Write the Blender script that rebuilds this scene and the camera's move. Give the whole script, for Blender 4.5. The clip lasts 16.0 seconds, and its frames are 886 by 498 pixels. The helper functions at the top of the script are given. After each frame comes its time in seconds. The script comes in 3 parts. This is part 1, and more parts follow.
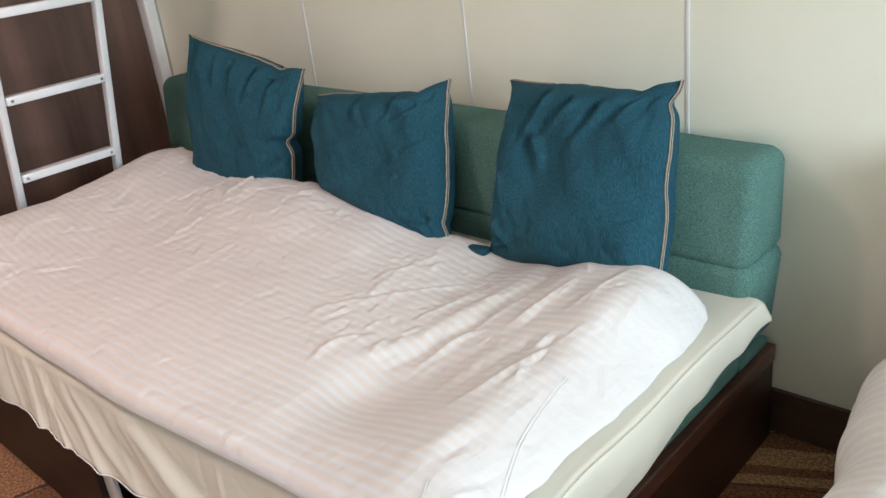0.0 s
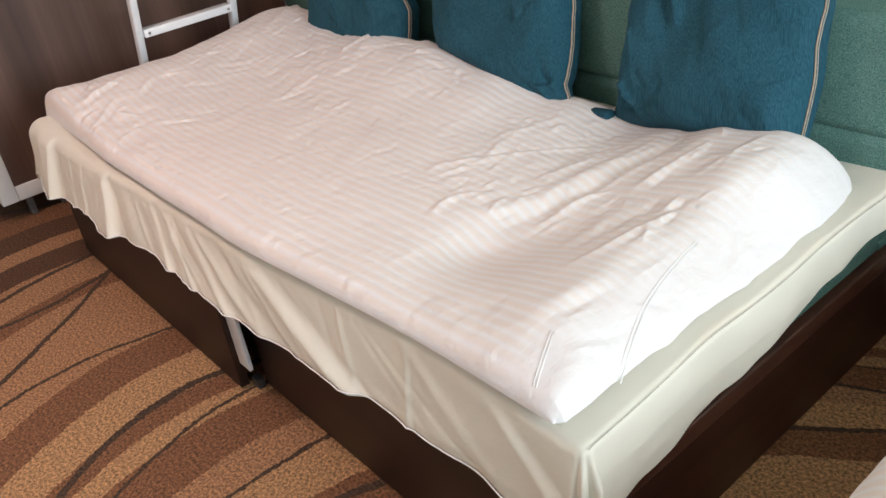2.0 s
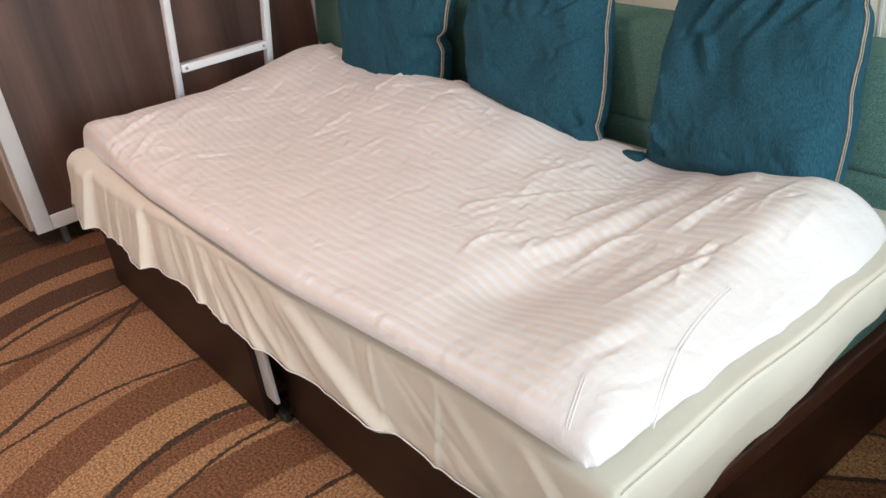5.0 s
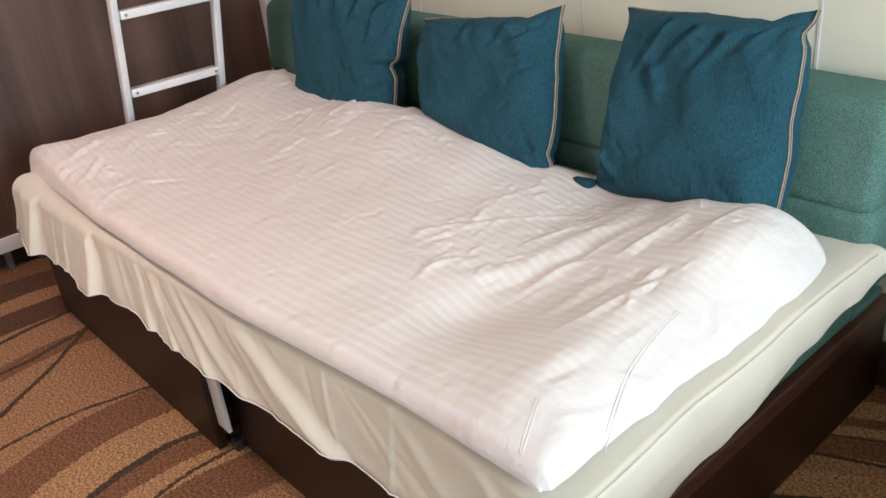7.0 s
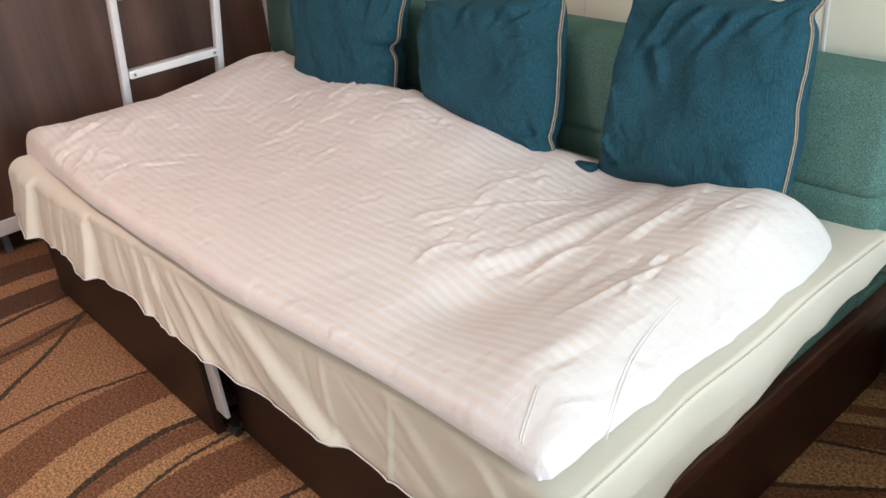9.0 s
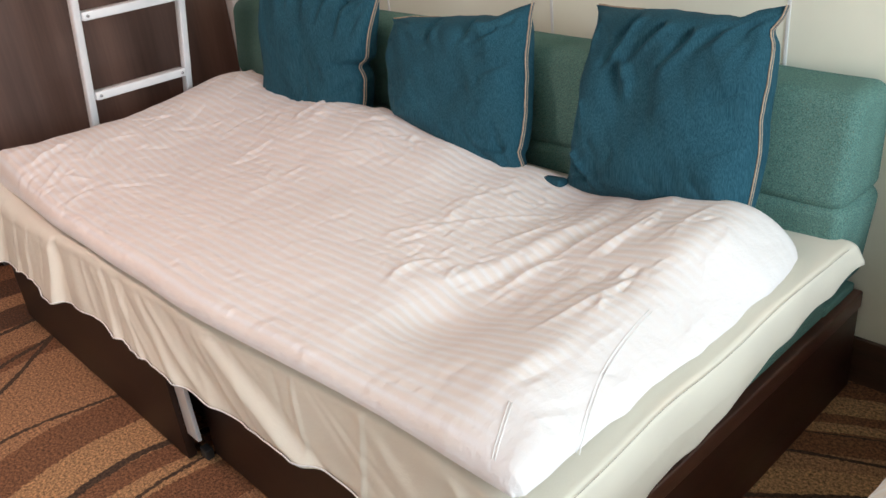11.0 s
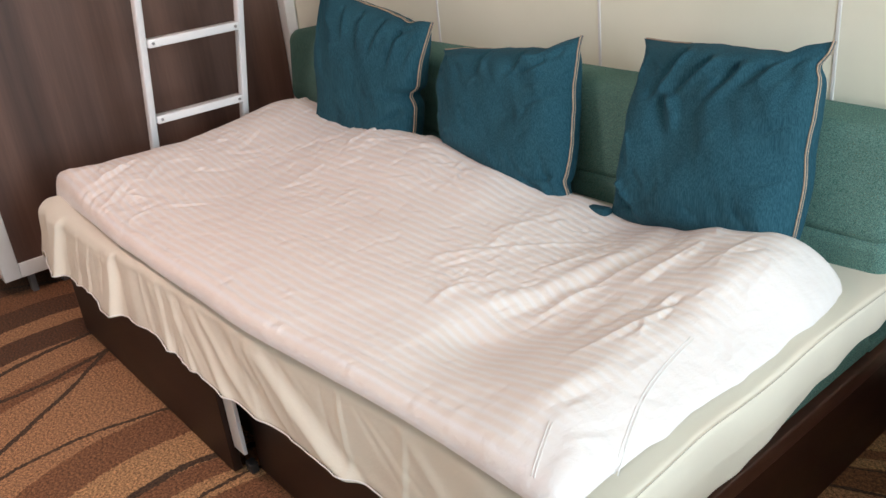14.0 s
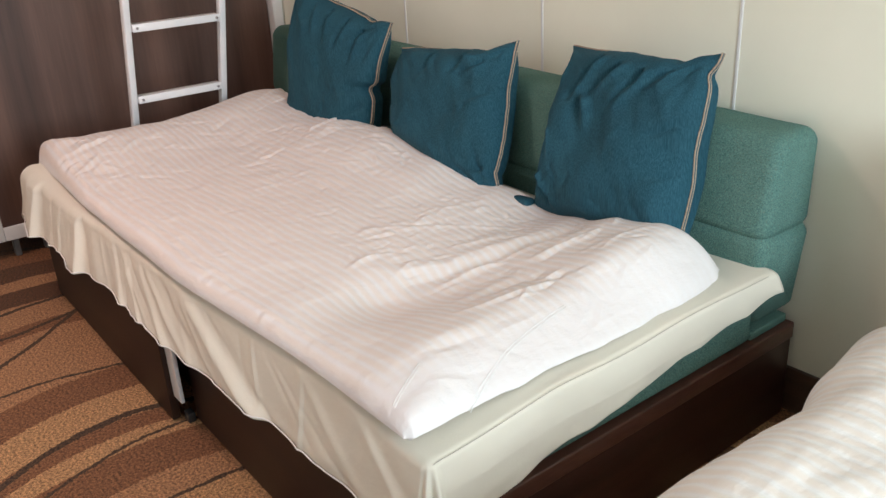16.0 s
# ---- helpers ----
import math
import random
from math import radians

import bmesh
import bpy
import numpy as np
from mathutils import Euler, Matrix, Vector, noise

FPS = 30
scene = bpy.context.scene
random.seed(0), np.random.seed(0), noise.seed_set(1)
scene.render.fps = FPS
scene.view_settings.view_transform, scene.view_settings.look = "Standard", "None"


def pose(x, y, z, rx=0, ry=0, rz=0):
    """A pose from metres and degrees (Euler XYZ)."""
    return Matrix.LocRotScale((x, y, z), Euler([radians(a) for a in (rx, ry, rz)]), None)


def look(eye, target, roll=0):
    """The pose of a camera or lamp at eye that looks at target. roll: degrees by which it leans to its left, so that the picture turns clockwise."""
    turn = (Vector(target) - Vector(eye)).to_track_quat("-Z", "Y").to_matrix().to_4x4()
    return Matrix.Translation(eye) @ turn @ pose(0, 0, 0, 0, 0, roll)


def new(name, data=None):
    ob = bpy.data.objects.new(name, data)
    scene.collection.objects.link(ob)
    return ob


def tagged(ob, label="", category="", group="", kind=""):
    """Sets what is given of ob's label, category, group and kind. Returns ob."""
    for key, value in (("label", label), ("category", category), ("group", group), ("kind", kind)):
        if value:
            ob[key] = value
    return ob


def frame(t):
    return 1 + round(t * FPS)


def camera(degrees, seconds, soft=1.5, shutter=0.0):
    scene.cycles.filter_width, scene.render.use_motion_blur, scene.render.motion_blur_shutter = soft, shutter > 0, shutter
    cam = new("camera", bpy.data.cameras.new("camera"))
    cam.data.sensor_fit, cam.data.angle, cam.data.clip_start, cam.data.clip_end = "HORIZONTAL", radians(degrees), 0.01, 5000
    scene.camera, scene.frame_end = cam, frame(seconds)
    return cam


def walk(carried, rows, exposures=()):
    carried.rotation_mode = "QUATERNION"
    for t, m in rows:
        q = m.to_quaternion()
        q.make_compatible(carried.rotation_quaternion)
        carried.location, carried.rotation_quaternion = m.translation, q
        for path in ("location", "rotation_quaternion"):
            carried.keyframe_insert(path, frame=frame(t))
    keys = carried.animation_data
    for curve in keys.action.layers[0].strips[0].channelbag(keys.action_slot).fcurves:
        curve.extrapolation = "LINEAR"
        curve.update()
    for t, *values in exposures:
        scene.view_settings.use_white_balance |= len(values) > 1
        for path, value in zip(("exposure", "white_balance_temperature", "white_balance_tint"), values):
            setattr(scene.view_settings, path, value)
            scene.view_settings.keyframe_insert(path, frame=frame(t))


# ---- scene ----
cam = camera(55.7, 16.0)
PATH = [
    (0, (0.717, -1.858, 1.429), (-0.58, -0.563, 0.629), -7.1),
    (0.5, (0.694, -1.869, 1.43), (-0.672, -0.644, 0.634), -8.0),
    (1, (0.681, -1.87, 1.404), (-0.706, -0.71, 0.55), -8.5),
    (1.5, (0.68, -1.877, 1.37), (-0.697, -0.802, 0.397), -9.2),
    (2, (0.668, -1.893, 1.366), (-0.719, -0.869, 0.351), -8.6),
    (2.5, (0.666, -1.906, 1.363), (-0.748, -0.902, 0.369), -7.6),
    (3, (0.653, -1.919, 1.36), (-0.785, -0.932, 0.382), -6.7),
    (5.5, (0.659, -1.904, 1.385), (-0.782, -0.866, 0.466), -8.0),
    (6, (0.656, -1.891, 1.387), (-0.746, -0.802, 0.466), -6.6),
    (6.5, (0.658, -1.905, 1.386), (-0.725, -0.782, 0.478), -6.2),
    (7, (0.665, -1.918, 1.39), (-0.723, -0.793, 0.491), -6.4),
    (7.5, (0.667, -1.904, 1.384), (-0.727, -0.79, 0.48), -6.7),
    (8, (0.665, -1.903, 1.383), (-0.728, -0.799, 0.465), -6.5),
    (8.5, (0.65, -1.902, 1.38), (-0.738, -0.801, 0.451), -6.4),
    (11, (0.654, -1.893, 1.378), (-0.696, -0.726, 0.475), -6.4),
    (11.5, (0.665, -1.905, 1.397), (-0.753, -0.755, 0.581), -3.4),
    (12, (0.681, -1.905, 1.399), (-0.767, -0.782, 0.598), -7.2),
    (12.5, (0.69, -1.913, 1.382), (-0.734, -0.784, 0.547), -7.5),
    (13, (0.697, -1.916, 1.38), (-0.704, -0.775, 0.52), -7.4),
    (13.5, (0.699, -1.928, 1.386), (-0.727, -0.809, 0.539), -7.0),
    (14, (0.686, -1.928, 1.385), (-0.752, -0.811, 0.557), -6.2),
    (14.5, (0.688, -1.938, 1.379), (-0.716, -0.774, 0.559), -7.9),
    (15, (0.738, -1.966, 1.37), (-0.599, -0.709, 0.575), -9.0),
    (15.5, (0.805, -1.945, 1.378), (-0.558, -0.694, 0.618), -5.5),
    (16, (0.991, -1.893, 1.358), (-0.475, -0.788, 0.565), -3.0),
]
# seconds, stops, kelvin, tint
EXPOSURES = [(0.0, -0.06, 6150, 7.5), (1.0, -0.04, 6150, 8.5), (2.0, 0.02, 6300, 9.5), (14.5, 0.02, 6350, 9.5), (16.0, -0.09, 6450, 10.5)]
walk(cam, [(t, look(eye, target, roll)) for t, eye, target, roll in PATH], EXPOSURES)

# ---- light and sky ----
TOP_LAMP = 2.272
world = bpy.data.worlds.new("sky")
scene.world = world
world.use_nodes = True
wn = world.node_tree
sky = wn.nodes.new("ShaderNodeTexSky")
sky.sky_type, sky.sun_disc = "NISHITA", False
sky.sun_elevation, sky.sun_rotation = radians(48), radians(70)
wn.nodes["Background"].inputs["Strength"].default_value = 0.08
wn.links.new(sky.outputs[0], wn.nodes["Background"].inputs["Color"])


def area_lamp(name, at, target, sx, sy, watts, colour):
    data = bpy.data.lights.new(name, "AREA")
    data.shape, data.size, data.size_y, data.energy, data.color = "RECTANGLE", sx, sy, watts, colour
    ob = new(name, data)
    ob.matrix_world = look(at, target)
    return ob


# daylight in the balcony door's opening, and an added fill lamp behind the camera
area_lamp("balcony_daylight", (2.72, -1.28, 1.44), (0.0, -1.00, 0.90), 1.0, 1.35, 81, (0.86, 0.99, 1.07))
area_lamp("side_fill", (-0.9, -3.52, 1.55), (-0.9, 0.0, 0.9), 1.7, 1.2, 5.5, (1.0, 0.80, 0.83))


# a warm ceiling lamp over the middle of the cabin
LX, LY = -1.45, -1.85
area_lamp("ceiling_lamp", (LX, LY, TOP_LAMP), (LX, LY, 0.0), 0.34, 0.34, 18.5, (1.0, 0.68, 0.60))


# ---- materials ----
def material(name, rough=0.6, metal=0.0):
    m = bpy.data.materials.new(name)
    m.use_nodes = True
    t = m.node_tree
    b = t.nodes["Principled BSDF"]
    b.inputs["Roughness"].default_value, b.inputs["Metallic"].default_value = rough, metal
    return m, t, b


def node(t, kind, **values):
    n = t.nodes.new(kind)
    for key, value in values.items():
        n.inputs[key.replace("_", " ")].default_value = value
    return n


def math_node(t, op, a, b=None, c=None):
    n = t.nodes.new("ShaderNodeMath")
    n.operation = op
    for k, v in enumerate((a, b, c)):
        if v is None:
            continue
        if isinstance(v, (int, float)):
            n.inputs[k].default_value = v
        else:
            t.links.new(v, n.inputs[k])
    return n.outputs[0]


def mix(t, fac, a, b):
    n = t.nodes.new("ShaderNodeMix")
    n.data_type = "RGBA"
    for k, v in ((0, fac), (6, a), (7, b)):
        if isinstance(v, (int, float)):
            n.inputs[k].default_value = v
        elif isinstance(v, tuple):
            n.inputs[k].default_value = (*v, 1)
        else:
            t.links.new(v, n.inputs[k])
    return n.outputs[2]


def ramp(t, value, stops, mode="LINEAR"):
    n = t.nodes.new("ShaderNodeValToRGB")
    n.color_ramp.interpolation = mode
    e = n.color_ramp.elements
    while len(e) < len(stops):
        e.new(0.5)
    for k, (p, c) in enumerate(stops):
        e[k].position, e[k].color = p, (*c, 1)
    t.links.new(value, n.inputs[0])
    return n.outputs[0]


def noise_of(t, scale, detail=4, stretch=(1, 1, 1), rough=0.55, source="Object"):
    co = t.nodes.new("ShaderNodeTexCoord")
    mp = node(t, "ShaderNodeMapping", Scale=stretch)
    t.links.new(co.outputs[source], mp.inputs[0])
    n = node(t, "ShaderNodeTexNoise", Scale=scale, Detail=detail, Roughness=rough)
    t.links.new(mp.outputs[0], n.inputs["Vector"])
    return n.outputs[0]


def bump(t, b, height, strength, distance=0.01):
    n = node(t, "ShaderNodeBump", Strength=strength, Distance=distance)
    t.links.new(height, n.inputs["Height"])
    t.links.new(n.outputs[0], b.inputs["Normal"])


def mixed(name, a, c, scale, rough=0.6, stretch=(1, 1, 1), fine=None, lift=0.0, lift_scale=200.0, spread=(0.35, 0.65), metal=0.0):
    """A surface of two near colours in patches, with a finer grain and relief."""
    m, t, b = material(name, rough, metal)
    big = ramp(t, noise_of(t, scale, 5, stretch), [(spread[0], a), (spread[1], c)])
    if fine:
        k, dark = fine
        grain = ramp(t, noise_of(t, k, 3, stretch), [(0.35, (dark, dark, dark)), (0.65, (1, 1, 1))])
        n = t.nodes.new("ShaderNodeMix")
        n.data_type, n.blend_type = "RGBA", "MULTIPLY"
        n.inputs[0].default_value = 1.0
        t.links.new(big, n.inputs[6]), t.links.new(grain, n.inputs[7])
        big = n.outputs[2]
    t.links.new(big, b.inputs["Base Color"])
    if lift:
        bump(t, b, noise_of(t, lift_scale, 3, stretch), lift, 0.004)
    return m


WALL = mixed("wall_laminate", (0.83, 0.805, 0.665), (0.87, 0.845, 0.705), 2.5, 0.42, lift=0.05, lift_scale=60)
TRIM = mixed("white_trim", (0.74, 0.73, 0.70), (0.80, 0.79, 0.77), 6, 0.35, lift=0.04, lift_scale=80)
CEIL = mixed("ceiling_white", (0.74, 0.73, 0.70), (0.78, 0.77, 0.74), 3, 0.6)
WALNUT = mixed("walnut_laminate", (0.060, 0.032, 0.024), (0.125, 0.068, 0.048), 2.2, 0.40, (5, 5, 0.35), (38, 0.72), 0.10, 90)
PANEL = mixed("walnut_panel", (0.060, 0.031, 0.023), (0.165, 0.091, 0.067), 1.5, 0.50, (5, 5, 0.22), (22, 0.86), 0.05, 90, (0.30, 0.72))
DARKWOOD = mixed("dark_sofa_wood", (0.028, 0.010, 0.006), (0.060, 0.023, 0.014), 3, 0.40, (0.5, 0.5, 5), (45, 0.78), 0.06, 120)
# sofa wood lightened in colour for the light that the rail catches
LIT_RAILWOOD = mixed("lit_rail_wood", (0.070, 0.028, 0.018), (0.140, 0.060, 0.040), 3, 0.36, (0.5, 0.5, 5), (45, 0.72), 0.06, 120)
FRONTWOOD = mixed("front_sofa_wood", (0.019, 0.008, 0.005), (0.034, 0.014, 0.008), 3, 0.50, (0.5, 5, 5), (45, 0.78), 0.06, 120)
DOORWOOD = mixed("pale_door_wood", (0.40, 0.275, 0.21), (0.50, 0.36, 0.285), 2.0, 0.42, (5, 5, 0.3), (30, 0.8), 0.08, 90)
BASEWOOD = mixed("baseboard_wood", (0.060, 0.032, 0.020), (0.10, 0.055, 0.034), 3, 0.45, (0.4, 4, 5), (40, 0.75), 0.05, 120)
METAL = mixed("white_painted_metal", (0.78, 0.80, 0.82), (0.84, 0.85, 0.86), 9, 0.28, lift=0.03, lift_scale=150)
STEEL = mixed("screw_steel", (0.30, 0.30, 0.31), (0.42, 0.42, 0.43), 40, 0.3, metal=1.0)
BLACK = mixed("dark_bracket", (0.020, 0.019, 0.019), (0.040, 0.037, 0.035), 20, 0.5)
GREY = mixed("grey_leg", (0.10, 0.10, 0.10), (0.16, 0.155, 0.15), 15, 0.45)
PIPING = mixed("tan_piping", (0.40, 0.29, 0.20), (0.55, 0.42, 0.31), 120, 0.75, fine=(700, 0.8))
TAPE = mixed("dark_tape", (0.03, 0.07, 0.09), (0.05, 0.09, 0.11), 150, 0.8)
CREASE_SHADE = mixed("crease_shade", (0.40, 0.37, 0.31), (0.48, 0.45, 0.38), 90, 0.7)
SEAM = mixed("white_stitching", (0.80, 0.79, 0.77), (0.86, 0.85, 0.83), 60, 0.6)
FRAMEWHITE = mixed("door_frame_white", (0.7, 0.7, 0.69), (0.76, 0.76, 0.75), 8, 0.4)


def woven(name, dark, pale, cell, rough=0.9, lift=0.5, slub=(1, 1, 1), fleck=None):
    """Tweed: pale and dark yarns in a fine grid, with broad fading."""
    m, t, b = material(name, rough)
    b.inputs["Specular IOR Level"].default_value = 0.2
    yarn = noise_of(t, cell, 2, slub, 0.7)
    broad = noise_of(t, 3.5, 4)
    yarns = ramp(t, yarn, [(0.36, dark), (0.64, pale)])
    if fleck:
        spots = ramp(t, noise_of(t, cell * 0.8, 1, (1.3, 0.9, 1.1)), [(0.62, (0, 0, 0)), (0.70, (0.8, 0.8, 0.8))])
        yarns = mix(t, spots, yarns, fleck)
    faded = ramp(t, broad, [(0.30, (0.82, 0.82, 0.82)), (0.70, (1.1, 1.1, 1.1))])
    n = t.nodes.new("ShaderNodeMix")
    n.data_type, n.blend_type = "RGBA", "MULTIPLY"
    n.inputs[0].default_value = 1.0
    t.links.new(yarns, n.inputs[6]), t.links.new(faded, n.inputs[7])
    t.links.new(n.outputs[2], b.inputs["Base Color"])
    bump(t, b, yarn, lift, 0.0025)
    return m


TEAL = woven("teal_tweed", (0.044, 0.122, 0.112), (0.180, 0.325, 0.278), 450, 0.92, 0.6, (1, 1, 1), (0.150, 0.165, 0.115))
DENIM = woven("petrol_cotton", (0.0105, 0.056, 0.084), (0.029, 0.102, 0.139), 420, 0.85, 0.30, (1, 1, 0.06))


def linen(name, colour, stripes, relief=0.40):
    """White bed linen; the duvet cover has a woven satin stripe along the bed."""
    m, t, b = material(name, 0.62)
    b.inputs["Sheen Weight"].default_value = 0.12
    broad = ramp(t, noise_of(t, 2.2, 4), [(0.3, tuple(c * 0.96 for c in colour)), (0.7, colour)])
    weave = noise_of(t, 420, 2)
    if stripes:
        co = t.nodes.new("ShaderNodeTexCoord")
        sp = t.nodes.new("ShaderNodeSeparateXYZ")
        t.links.new(co.outputs["UV"], sp.inputs[0])
        wob = math_node(t, "MULTIPLY", math_node(t, "SUBTRACT", noise_of(t, 5, 2), 0.5), 0.012)
        s = math_node(t, "ADD", sp.outputs[1], wob)
        saw = math_node(t, "ABSOLUTE", math_node(t, "SINE", math_node(t, "MULTIPLY", s, math.pi / 0.0258)))
        band = ramp(t, saw, [(0.30, (0, 0, 0)), (0.95, (1, 1, 1))])
        # stripes fade past the seam: a plain edge, with washed-out brightness painted in
        washed_border = ramp(t, math_node(t, "ADD", math_node(t, "DIVIDE", sp.outputs[0], 2.2), wob), [(0.925, (1, 1, 1)), (0.965, (0.12, 0.12, 0.12))])
        band = math_node(t, "MULTIPLY", band, washed_border)
        broad = mix(t, math_node(t, "MULTIPLY", band, 0.75), broad, tuple(c * k for c, k in zip(colour, (0.95, 0.87, 0.79))))
        t.links.new(ramp(t, band, [(0, (0.45, 0.45, 0.45)), (1, (0.75, 0.75, 0.75))]), b.inputs["Roughness"])
        weave = math_node(t, "ADD", math_node(t, "MULTIPLY", weave, 0.25), math_node(t, "MULTIPLY", band, 0.75))
    fine = noise_of(t, 24, 5, (1.0, 0.6, 1.0), 0.6)
    soft = noise_of(t, 9, 3, (1.3, 0.7, 1.0))
    puckers = math_node(t, "SUBTRACT", 1.0, math_node(t, "ABSOLUTE", math_node(t, "MULTIPLY_ADD", noise_of(t, 13, 3, (1.5, 0.6, 1.0), 0.5), 4.0, -2.0)))
    rumple = math_node(t, "ADD", math_node(t, "MULTIPLY", fine, 4.5), math_node(t, "MULTIPLY_ADD", soft, 3.0, math_node(t, "MULTIPLY", puckers, 0.8)))
    weave = math_node(t, "ADD", weave, rumple)
    t.links.new(broad, b.inputs["Base Color"])
    bump(t, b, weave, relief, 0.0025)
    return m


DUVET = linen("striped_duvet_cotton", (0.83, 0.79, 0.78), True)
SHEET = linen("sheet_cotton", (0.77, 0.72, 0.61), False, 0.16)
QUILT = linen("bed_cover_cotton", (0.80, 0.77, 0.74), True)


def carpet_material():
    """Cut-pile carpet: sweeping bands of tan and brown, parted by dark curved lines."""
    m, t, b = material("patterned_carpet", 0.95)
    co = t.nodes.new("ShaderNodeTexCoord")
    sp = t.nodes.new("ShaderNodeSeparateXYZ")
    t.links.new(co.outputs["Object"], sp.inputs[0])
    ripple = math_node(t, "MULTIPLY", math_node(t, "SUBTRACT", noise_of(t, 3.0, 2), 0.5), 0.05)
    edge = math_node(t, "MULTIPLY", math_node(t, "SUBTRACT", noise_of(t, 70, 3), 0.5), 0.022)
    x = math_node(t, "ADD", math_node(t, "ADD", sp.outputs[0], edge), ripple)
    d = math_node(t, "SUBTRACT", -1.3, sp.outputs[1])
    d2 = math_node(t, "MULTIPLY", d, d)

    def curve(a, k, c):
        return math_node(t, "ADD", math_node(t, "MULTIPLY_ADD", d, k, a), math_node(t, "MULTIPLY", d2, c))

    q = math_node(t, "SUBTRACT", x, curve(0.0, -0.23, 0.75))
    span = math_node(t, "FRACT", math_node(t, "DIVIDE", math_node(t, "ADD", q, 3.0), 3.2))
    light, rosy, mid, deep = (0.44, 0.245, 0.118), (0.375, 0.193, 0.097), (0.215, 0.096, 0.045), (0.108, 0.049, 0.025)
    # bands from -0.05 on are darkened for the shade between the two beds
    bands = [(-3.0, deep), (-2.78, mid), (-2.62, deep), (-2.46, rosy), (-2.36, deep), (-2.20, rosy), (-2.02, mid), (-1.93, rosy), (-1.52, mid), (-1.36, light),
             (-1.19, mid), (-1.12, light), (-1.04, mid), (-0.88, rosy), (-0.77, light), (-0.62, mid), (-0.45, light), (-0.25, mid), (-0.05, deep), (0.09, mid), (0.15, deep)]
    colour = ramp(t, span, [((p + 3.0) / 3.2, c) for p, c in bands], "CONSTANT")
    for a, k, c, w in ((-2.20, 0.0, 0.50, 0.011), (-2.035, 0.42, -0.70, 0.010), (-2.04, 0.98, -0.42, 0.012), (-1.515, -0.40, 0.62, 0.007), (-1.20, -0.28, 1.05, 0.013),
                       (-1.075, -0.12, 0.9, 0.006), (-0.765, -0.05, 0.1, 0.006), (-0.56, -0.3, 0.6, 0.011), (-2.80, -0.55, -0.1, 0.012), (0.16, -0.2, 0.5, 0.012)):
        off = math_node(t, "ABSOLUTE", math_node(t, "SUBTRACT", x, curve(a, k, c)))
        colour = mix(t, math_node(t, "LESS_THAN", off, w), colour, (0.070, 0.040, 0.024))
    fleck = noise_of(t, 130, 3, rough=0.85)
    flecks = ramp(t, fleck, [(0.36, (0.32, 0.30, 0.27)), (0.5, (1, 1, 1)), (0.62, (1.80, 1.74, 1.60))])
    n = t.nodes.new("ShaderNodeMix")
    n.data_type, n.blend_type = "RGBA", "MULTIPLY"
    n.inputs[0].default_value = 1.0
    t.links.new(colour, n.inputs[6]), t.links.new(flecks, n.inputs[7])
    t.links.new(n.outputs[2], b.inputs["Base Color"])
    bump(t, b, fleck, 0.8, 0.006)
    return m


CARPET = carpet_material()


# ---- builders ----
def part(name, bm, mat, parent=None, label="", smooth=True):
    me = bpy.data.meshes.new(name)
    bm.normal_update()
    bm.to_mesh(me)
    bm.free()
    me.materials.append(mat)
    for p in me.polygons:
        p.use_smooth = smooth
    ob = new(name, me)
    if parent:
        ob.parent = parent
    if label:
        ob["label"] = label
    return ob


def base(name, label, category, at=(0, 0, 0), group="", kind=""):
    return tagged(new(name), label, category, group, kind) if at == (0, 0, 0) else tagged(_at(new(name), at), label, category, group, kind)


def _at(ob, at):
    ob.location = at
    return ob


def soft_box(lo, hi, r, n=4, bm=None):
    """A box between two corners with all edges rounded by r."""
    bm = bm or bmesh.new()
    lo, hi = Vector(lo), Vector(hi)
    mid, half = (lo + hi) / 2, (hi - lo) / 2
    r = min(r, *half)
    core = half - Vector((r, r, r))
    steps = [-1 + k / n for k in range(n + 1)]
    lines = []
    for h, c in zip(half, core):
        # angles over the rounded rims, one span over the flat middle
        lines.append([-c - r * math.cos(math.pi / 2 * k / n) for k in range(n + 1)] + [c + r * math.sin(math.pi / 2 * k / n) for k in range(n + 1)])
    made = {}

    def vert(p):
        key = tuple(round(v, 6) for v in p)
        if key not in made:
            q = Vector([max(-c, min(c, v)) for v, c in zip(p, core)])
            off = Vector(p) - q
            made[key] = bm.verts.new(mid + q + (off.normalized() * r if off.length > 1e-9 else off))
        return made[key]

    for axis in range(3):
        a, b = [k for k in range(3) if k != axis]
        for side in (-1, 1):
            for i in range(len(lines[a]) - 1):
                for j in range(len(lines[b]) - 1):
                    quad = []
                    for u, v in ((i, j), (i + 1, j), (i + 1, j + 1), (i, j + 1)):
                        p = [0, 0, 0]
                        p[axis], p[a], p[b] = side * half[axis], lines[a][u], lines[b][v]
                        vv = vert(p)
                        if vv not in quad:
                            quad.append(vv)
                    if len(quad) > 2:
                        try:
                            bm.faces.new(quad)
                        except ValueError:
                            pass
    bmesh.ops.recalc_face_normals(bm, faces=bm.faces)
    return bm


